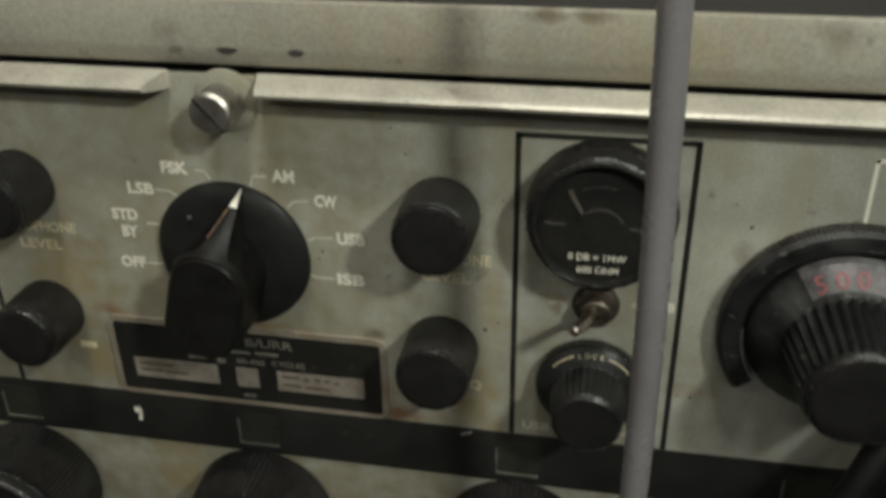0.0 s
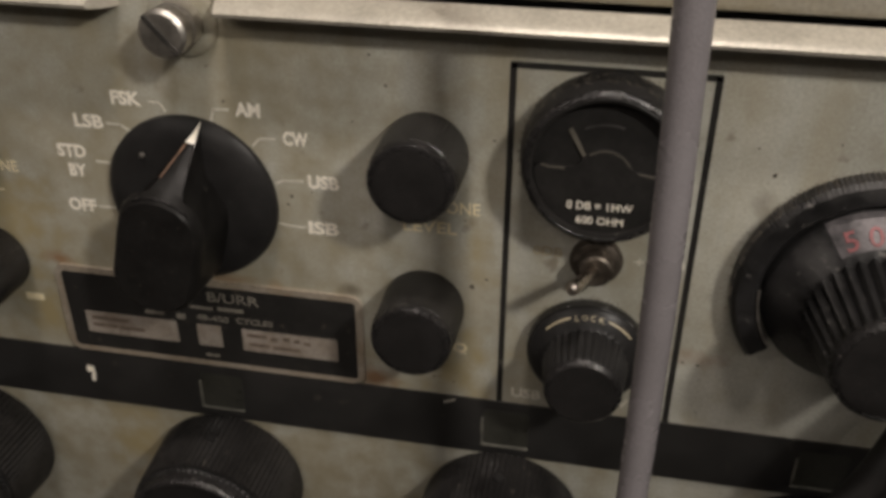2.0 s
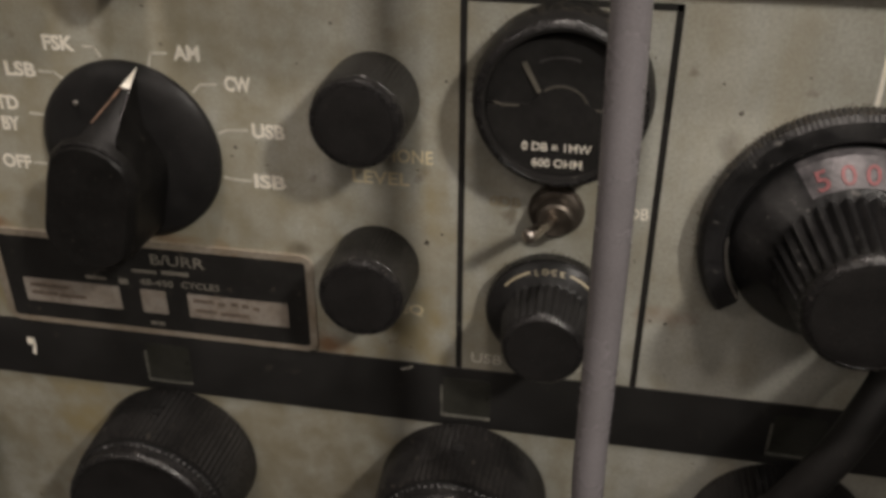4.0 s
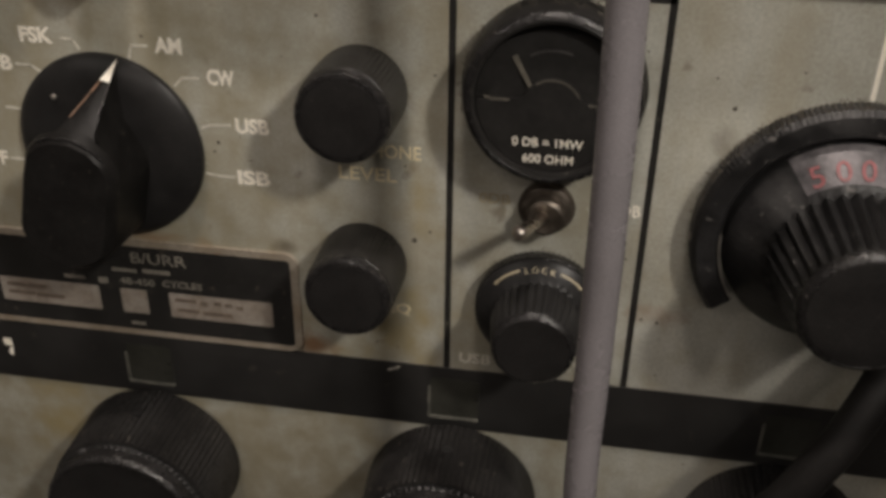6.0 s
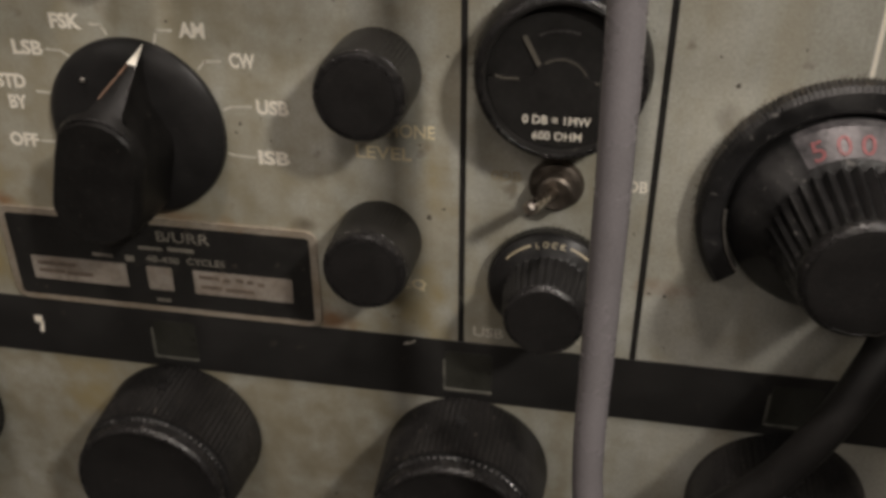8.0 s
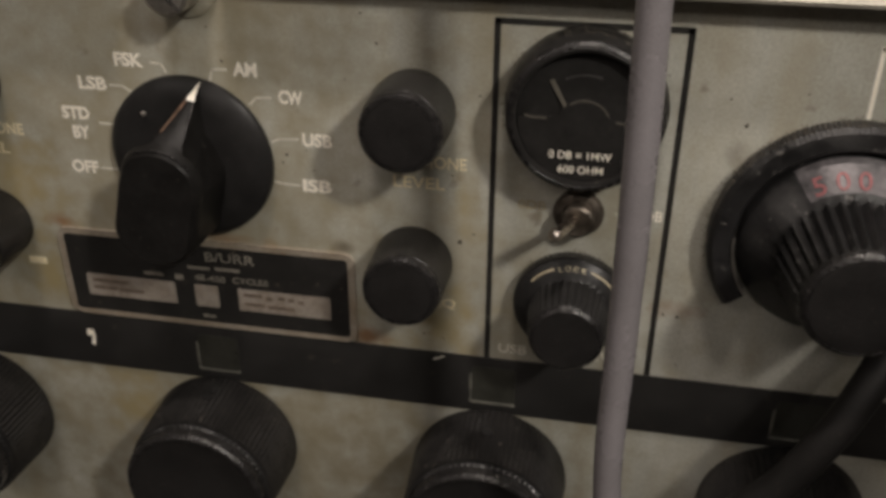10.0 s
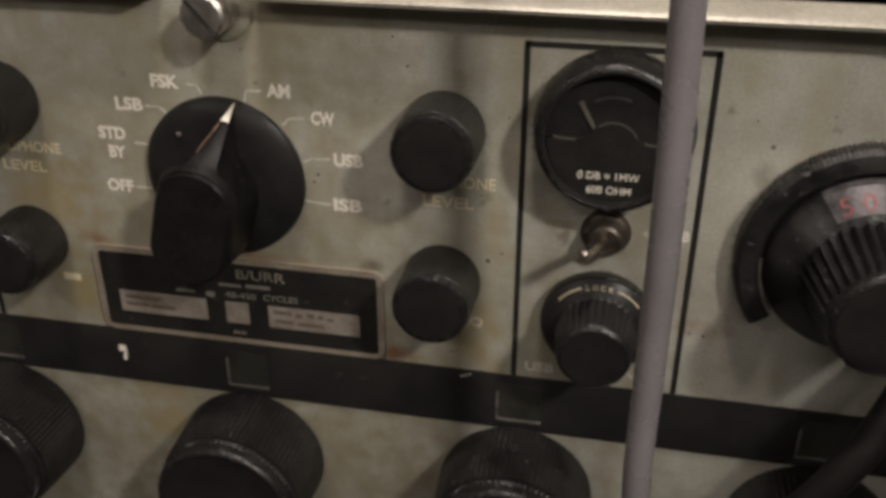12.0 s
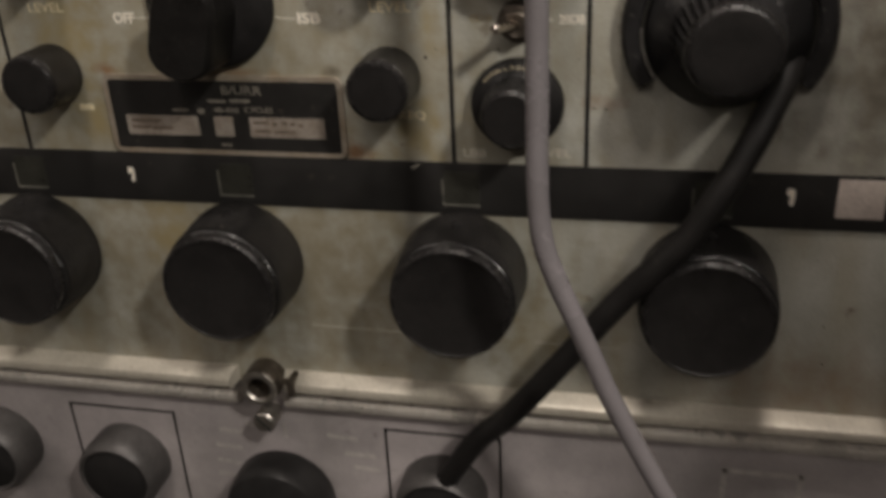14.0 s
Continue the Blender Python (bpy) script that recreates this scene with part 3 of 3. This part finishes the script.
# reflection on the glossy slope, put into the colour of a pale sector
part("dial_sheen", cone_sector(20.2, 3.0, 15.0, 8.5, 56, 127, segs=40), DIAL, dial, "reflection on the sloping dial, painted as a pale sector", mm(cx, 0, cz))
for a, ch in ((117, "5"), (102, "0"), (88, "0")):
    r = 16.7
    d = 7.1
    lettering(ch, cx + r * math.cos(radians(a)), cz + r * math.sin(radians(a)), 4.1, RED, dial, y=-d,
              tilt=Matrix.Rotation(radians(90 - a), 4, "Y") @ Matrix.Rotation(radians(-46.6), 4, "X"), label="red engraved dial figure", bold=0.04)

# locking knob
base = mm(29.3, 0, -16.2)
lock = part("locking_knob", lathe([(12.5, 0.4), (12.7, 1.2), (12.5, 4.0), (10.2, 6.1), (9.5, 6.4), (9.2, 6.9), (8.3, 15.2), (7.6, 15.9), (7.0, 16.0)],
                                  flutes=32, fluted=(5, 6), depth=0.55), GLOSS, receiver, "black fluted locking knob with skirt", base)
part("skirt_rim", lathe([(12.5, 0.5), (13.05, 0.9), (13.05, 3.2), (12.5, 3.7)], flutes=72, fluted=(1, 2), depth=0.3, close=False), BLACK, lock, "finely ribbed skirt rim", base)
part("knob_edge", lathe([(7.9, 15.6), (8.15, 16.0), (7.9, 16.6), (7.2, 17.1), (6.9, 17.0)], 56, close=False), KNOB_EDGE, lock, "shiny, pale-specked front edge", base)
part("knob_face", lathe([(6.95, 16.6), (6.9, 17.15), (4.0, 17.2)], 48), FACE, lock, at=base)
for a, ch in ((104, "L"), (95, "O"), (86, "C"), (77, "K")):
    lettering(ch, 29.3 + 11.1 * math.cos(radians(a)), -16.2 + 11.1 * math.sin(radians(a)), 1.2, DIM, lock, y=-5.5,
              tilt=Matrix.Rotation(radians(90 - a), 4, "Y") @ Matrix.Rotation(radians(-38), 4, "X"), bold=0.03)
for a0, a1 in ((111, 142), (38, 69)):
    part("arc_mark", cone_sector(11.4, 5.05, 11.1, 5.3, a0, a1, 0.08, 8), DIM, lock, at=base)

# level meter
base = mm(29.2, 0, 30.8)
meter = part("level_meter", lathe([(16.0, 0.0), (16.6, 0.6), (16.6, 3.2), (16.1, 6.6), (15.4, 8.6), (14.2, 9.4), (13.6, 9.2), (13.4, 7.6)], 96, close=False), METER, receiver, "round black panel meter", base)
face = part("meter_dial", lathe([(13.5, 7.0), (13.45, 7.3), (4, 7.35)], 80), METER_FACE, meter, at=base)
mask = [(29.2 + 13.35 * math.cos(radians(a)), 30.8 + 13.35 * math.sin(radians(a))) for a in range(181, 356, 6)]
mask += [(34.6, 30.5)] + [(29.2 + 5.3 * math.cos(radians(a)), 29.3 + 5.3 * math.sin(radians(a))) for a in range(22, 159, 8)] + [(23.8, 30.7)]
part("dial_mask", prism(mask, -7.2, -8.3, 0.25), METER_FACE, meter, "black lower mask with a raised hump")
lettering("0 DB = 1MW", 28.9, 22.8, 1.7, WHITE, meter, y=-8.38, width=12.6, bold=0.02)
lettering("600 OHM", 29.2, 19.7, 1.7, WHITE, meter, y=-8.38, width=9.1, bold=0.02)
part("pointer", prism([(25.6, 32.9), (24.9, 32.7), (21.9, 38.0), (22.7, 38.4)], -7.4, -7.7), NEEDLE_GLINT, meter, "pale meter pointer resting low")
stroke([(29.2 + 9.0 * math.cos(radians(a)), 30.4 + 9.0 * math.sin(radians(a))) for a in range(72, 118, 9)], 0.45, BEZEL, meter, "scale_arc", y=-7.42)
# pale strokes paint the light caught along the mask's top edge
stroke([(17.4, 30.9), (18.8, 30.45), (21.6, 30.5)], 0.4, NEEDLE_GLINT, meter, "mask_glint", y=-8.34)
stroke([(29.2 + 5.15 * math.cos(radians(a)), 29.3 + 5.15 * math.sin(radians(a))) for a in range(28, 125, 8)], 0.34, NEEDLE_GLINT, meter, "mask_glint", y=-8.34)
stroke([(35.6, 30.4), (38.8, 29.9)], 0.34, NEEDLE_GLINT, meter, "mask_glint", y=-8.34)
part("bezel_edge", lathe([(15.75, 8.3), (15.5, 8.9), (15.0, 9.25), (14.5, 9.4), (14.3, 9.2)], 96, close=False), KNOB_EDGE, meter, "rubbed front edge of the bezel", base)


def lint(x, z, radius, a0, a1, depth, count, seed, parent):
    """Short curled dust fibres that cling to a round edge."""
    rnd = random.Random(seed)
    bm = bmesh.new()
    for _ in range(count):
        a = radians(rnd.uniform(a0, a1))
        r0 = radius + rnd.uniform(-0.15, 0.05)
        d0 = rnd.uniform(0.15, depth)
        head = a + rnd.uniform(-1.3, 1.3)
        size = rnd.uniform(0.35, 1.25)
        p = Vector((x + r0 * math.cos(a), -d0, z + r0 * math.sin(a)))
        bend = rnd.uniform(-0.9, 0.9)
        pts = [p]
        for k in range(3):
            head += bend * 0.5
            pts.append(pts[-1] + Vector((math.cos(head), rnd.uniform(-0.4, 0.4), math.sin(head))) * size / 3)
        w = rnd.uniform(0.035, 0.08)
        rings = []
        for q in pts:
            rings.append([bm.verts.new(mm(q.x + w * math.cos(t), q.y, q.z + w * math.sin(t))) for t in (0.0, 2.1, 4.2)])
        for u, v in zip(rings, rings[1:]):
            for k in range(3):
                bm.faces.new((u[k], u[(k + 1) % 3], v[(k + 1) % 3], v[k]))
        bm.faces.new(rings[0])
        bm.faces.new(rings[-1])
    return part("dust_lint", bm, LINT, parent, "brown-grey dust fibres", smooth=False)


lint(83.6, 4.8, 26.9, 70, 190, 4.8, 330, 3, hood)
lint(29.2, 30.8, 16.4, 50, 200, 6.5, 220, 5, meter)
lint(29.3, -16.2, 12.7, 60, 200, 2.0, 40, 7, lock)

# toggle switch
base = mm(29.4, 0, 6.2)
toggle = part("toggle_switch", merged([lathe([(5.5, 0.0), (5.6, 0.5), (5.4, 1.0), (4.9, 1.1), (4.9, 1.9), (4.4, 2.2)], 40), lathe([(3.6, 1.8), (3.6, 5.0), (3.1, 5.4), (2.0, 5.0)], 32)]), TARNISH, receiver, "small tarnished steel toggle switch", base)
lever_dir = (mm(25.2, -14.5, 7.4) - mm(29.4, -4.0, 6.2)).normalized()
lever = lathe([(1.1, 0.0), (1.0, 3.0), (1.35, 9.2), (1.5, 10.4), (1.3, 11.4), (0.7, 11.9)], 24)
part("lever", lever, BRIGHT, toggle, "bright metal lever thrown to one side", Matrix.Translation(mm(29.4, -4.0, 6.2)) @ Vector((0, -1, 0)).rotation_difference(lever_dir).to_matrix().to_4x4())

# mode legends and their leader lines
for word, x, z in (("FSK", -72.1, 33.8), ("LSB", -81.7, 27.8), ("STD", -87.2, 20.3), ("BY", -86.8, 15.6), ("OFF", -87.3, 6.8), ("AM", -44.5, 33.3),
                   ("CW", -34.8, 27.6), ("USB", -29.3, 18.0), ("ISB", -30.0, 6.8)):
    lettering(word, x, z, 3.0, WHITE, panel, width=(6.9 if len(word) == 3 else 5.5) if word != "BY" else 4.3, bold=0.17)
for pts in ([(-66.6, 33.6), (-64.2, 33.5), (-63.2, 31.8)], [(-77.3, 27.8), (-74.2, 27.7), (-72.4, 26.6)], [(-81.5, 18.4), (-77.6, 18.2)], [(-83.1, 6.9), (-77.8, 7.0)],
            [(-53.0, 30.4), (-52.3, 33.0), (-49.0, 33.2)], [(-44.2, 25.6), (-42.6, 27.2), (-39.4, 27.4)], [(-39.8, 17.1), (-38.0, 17.8), (-33.8, 18.1)], [(-39.9, 7.3), (-38.0, 6.9), (-34.1, 6.8)]):
    stroke(pts, 0.55, FAINT, panel, "leader_line")
for cx2 in (-6.0, -112.3):
    lettering("HEADPHONE", cx2, 15.0, 2.85, CREAM, panel, width=21.0, bold=0.07)
    lettering("LEVEL", cx2 - 0.3, 9.9, 2.85, CREAM, panel, width=11.8, bold=0.07)
lettering("BFO FREQ", -7.0, -20.9, 2.4, CREAM, panel, width=18.8, bold=0.07)
stroke([(-107.5, -20.6), (-104.0, -20.6)], 2.0, CREAM, panel, "worn_word")
lettering("+", 38.2, 6.4, 2.3, FAINT, panel, width=1.8, bold=0.05)
lettering("20DB", 43.8, 6.6, 2.5, WHITE, panel, width=7.0, bold=0.07)
lettering("0DB", 19.2, 6.9, 2.2, DIM, panel, width=6.2, bold=0.05)
lettering("USB", 16.4, -31.9, 2.6, FAINT, panel, width=6.8, bold=0.08)
lettering("LEVEL", 38.4, -31.2, 2.6, FAINT, panel, width=11.6, bold=0.08)

# nameplate
plate = part("nameplate", prism(rounded(-98.4, -21.8, -34.6, -9.8, 2.6), 0.0, -0.75, 0.2), PLATE_EDGE, receiver, "black maker's plate with pale worn border")
part("plate_field", prism(rounded(-96.6, -23.5, -33.1, -11.4, 1.0), -0.6, -0.78), PLATE, plate)
for x0, x1 in ((-92.4, -68.4), (-63.3, -57.1), (-51.9, -28.2)):
    part("paper_label", prism(rounded(x0, x1, -28.6, -22.4, 0.3), -0.7, -0.86), PAPER, plate, "aged paper inset with faded print")
lettering("B/URR", -53.3, -14.3, 2.7, PLATE_INK, plate, y=-0.86, width=12.8, bold=0.05)
lettering("48-450", -58.9, -20.4, 1.7, PLATE_INK, plate, y=-0.86, width=8.2, bold=0.05)
lettering("CYCLES", -48.4, -20.2, 1.7, PLATE_INK, plate, y=-0.86, width=9.2, bold=0.05)
for x0, x1, z, h in ((-64.2, -58.8, -17.6, 0.8), (-57.0, -51.2, -17.4, 1.0), (-67.6, -66.4, -20.8, 1.5), (-76.0, -71.5, -20.6, 0.9), (-61.6, -60.6, -31.4, 0.9), (-59.8, -58.8, -31.4, 0.9)):
    stroke([(x0, z), (x1, z)], h, PLATE_INK, plate, "worn_word", y=-0.84)
for x0, x1, z in ((-90.5, -81.5, -24.1), (-90.5, -84.6, -26.2), (-83.6, -77.5, -26.4), (-50.2, -46.0, -24.0), (-44.4, -43.4, -24.4), (-41.2, -40.2, -24.0), (-38.6, -37.8, -24.2), (-36.0, -35.2, -24.6), (-50.0, -45.6, -26.6), (-44.0, -37.8, -26.8)):
    stroke([(x0, z), (x1, z)], 1.0, PRINT, plate, "worn_word", y=-0.92)


# slotted captive screws
def screw(x, z, parent, r=4.6, length=9.5, slot=-48.0):
    base = mm(x, 0, z)
    s = part("captive_screw", lathe([(r * 0.8, 0.0), (r * 0.8, 1.2), (r, 1.6), (r, 5.0), (r * 0.72, 5.3), (r * 0.72, 6.2), (r, 6.5), (r, length - 0.8), (r * 0.86, length - 0.1), (r * 0.5, length)], 48), STEEL, parent, "slotted nickel captive screw", base)
    bm = bmesh.new()
    for p in bmesh.ops.create_cube(bm, size=1.0)["verts"]:
        p.co = Vector((p.co.x * 2 * r * MM * 0.99, p.co.y * 1.0 * MM, p.co.z * 1.0 * MM))
    part("slot", bm, CASE, s, at=Matrix.Translation(base + Vector((0, -(length - 0.35) * MM, 0))) @ Matrix.Rotation(radians(-slot), 4, "Y"))
    return s


screw(-56.2, 51.6, receiver, 4.9, 10.2)
part("screw_washer", lathe([(7.4, 0.0), (7.4, 0.5), (6.8, 0.9)], 48), PANEL, receiver, at=mm(-56.2, 0, 51.6))
# open sleeve of the lower fixing and its side lug
part("fixing_sleeve", lathe([(6.6, 0.0), (6.6, 8.6), (6.0, 9.4), (4.4, 9.4), (3.9, 8.6), (3.9, 2.0), (1.0, 2.0)], 40, close=False), TARNISH, receiver, "open steel fixing sleeve", mm(-58.2, 0, -115.0))
part("sleeve_face", lathe([(6.45, 9.0), (6.2, 9.7), (4.7, 9.75), (4.1, 9.0)], 40, close=False), STEEL, receiver, "worn pale end of the sleeve", mm(-58.2, 0, -115.0))
part("sleeve_lug", merged([box(-53.2, -47.5, -6.0, -2.0, -117.0, -113.5, 0.8), box(-49.0, -46.5, -7.5, 0, -119.0, -112.5, 0.6)]), TARNISH, receiver)

# ---- upright rail above the receiver ----
rail = part("rack_rail", merged([extrude_x([(-1.2, 74.0), (-1.0, 74.4), (-0.4, 74.6), (0.8, 74.6), (0.8, 59.6), (0.6, 59.6), (0.1, 60.1), (-0.4, 61.0), (-0.8, 62.2), (-1.1, 63.3), (-1.2, 64.6)], -300, 300), box(-300, 300, 0.9, 30, 59.6, 61.2, 0.3)]), RAIL, None, "scuffed grey-buff metal cross rail above the receiver")
tagged(rail, category="rail", kind="structure")
for x, w in ((-54.0, 4.6), (-38.2, 3.6)):
    part("scuff", prism([(x + w / 2 * math.cos(a) * (1 + 0.2 * math.sin(3 * a)), 63.4 + 0.75 * math.sin(a)) for a in [k * math.pi / 8 for k in range(16)]], -1.0, -1.26), BEZEL, rail)

# ---- the unit below ----
lower = thing("equipment_unit", "grey equipment unit standing under the receiver", "equipment unit", (0, 0, -302))
part("case", box(X0 + 4, X1 - 4, 2.2, 420, -302, -121.5, 2), CASE, lower, "dark painted metal case")
lpanel = part("front_panel", box(X0, X1, 0, 2.0, -302, -120.6, 0.5), LOWER, lower, "grey enamel front panel")
LOW_LIP = [(0, -121.4), (-3.4, -121.6), (-4.2, -122.2), (-4.4, -123.0), (-4.1, -125.0), (-3.4, -125.8), (-1.5, -126.2), (0, -126.4)]
for x0, x1 in ((X0, -69.0), (-52.0, X1)):
    part("top_rim", extrude_x(LOW_LIP, x0, x1), LOWER_EDGE, lower, "thin bright rim")
for pts in ([(-139.8, -200), (-139.8, -135.5), (-98.0, -135.5), (-98.0, -200)], [(-18.0, -200), (-18.0, -134.0), (22.0, -134.0), (22.0, -200)]):
    stroke(pts, 1.0, LINE, lpanel, "outline")
screw(-58.6, -129.6, lower, 4.0, 9.0, -50)
stroke([(-55.6, -135.5), (-55.0, -141.5)], 1.3, PALE, lpanel, "marking", label="short pale upright stroke")


def indicator(x, z):
    base = mm(x, 0, z)
    b = part("indicator_bezel", lathe([(15.5, 0.0), (15.5, 9.0), (14.6, 13.0), (13.4, 14.2), (12.4, 13.4)], 64, close=False), BEZEL, lower, "dull grey round indicator bezel", base)
    part("indicator_lens", lathe([(12.5, 8.0), (12.4, 13.2), (10.0, 14.2), (6.0, 14.9), (2, 15.1)], 48), GLOSS, b, "dark glossy lens", base)
    return b


indicator(-118.6, -158.0)
indicator(2.0, -158.0)
indicator(-172.0, -156.0)
base = mm(-57.5, 0, -166.0)
sel = part("selector_knob", lathe([(18.5, 0.6), (19.0, 1.4), (18.6, 12.0), (17.6, 14.0), (14.0, 15.5), (6.0, 16.0)], 80), GLOSS, lower, "round glossy black selector knob", base)
for x, z, w in ((-76, -141, 8), (-78, -148, 9), (-79, -155, 8), (-80, -161, 7), (-66, -137, 7), (-34, -139, 10), (-28, -146, 10), (-26, -152, 8)):
    stroke([(x - w / 2, z), (x + w / 2, z - 0.5)], 1.6, PALE, lpanel, "worn_word")
stroke([(95, -168), (95, -137.5), (118.5, -137.5), (118.5, -168)], 1.7, PALE, lpanel, "outline", label="pale painted outline")

# ---- cables in front ----
hose = part("grey_cable", tube([(36.8, -42, 150), (38.0, -44, 95), (39.4, -45, 40), (39.8, -45, 5), (39.9, -45, -22), (41.2, -45, -37), (44.6, -45, -47.5), (48.6, -45, -57), (54.2, -45, -70), (60.2, -45, -84), (75, -45, -113), (96, -44, -150), (120, -40, -200), (135, -20, -290), (140, -6, -300)], 2.75, 24), HOSE,
            None, "smooth grey vinyl cable hanging in front of the panel")
tagged(hose, category="cable")
cord = part("black_cable", tube([(-2, -8, -158), (16, -13, -126), (28, -17, -111), (45, -20, -87), (60.5, -21, -65), (75.5, -22, -47), (85, -21, -31), (91.5, -17, -19), (96, -11, -10.5), (99, -5.5, -6), (100.5, -1.5, -4)], 3.7, 24), RUBBER,
            None, "thick black rubber cable slung across the panel from under the dial")
tagged(cord, category="cable")
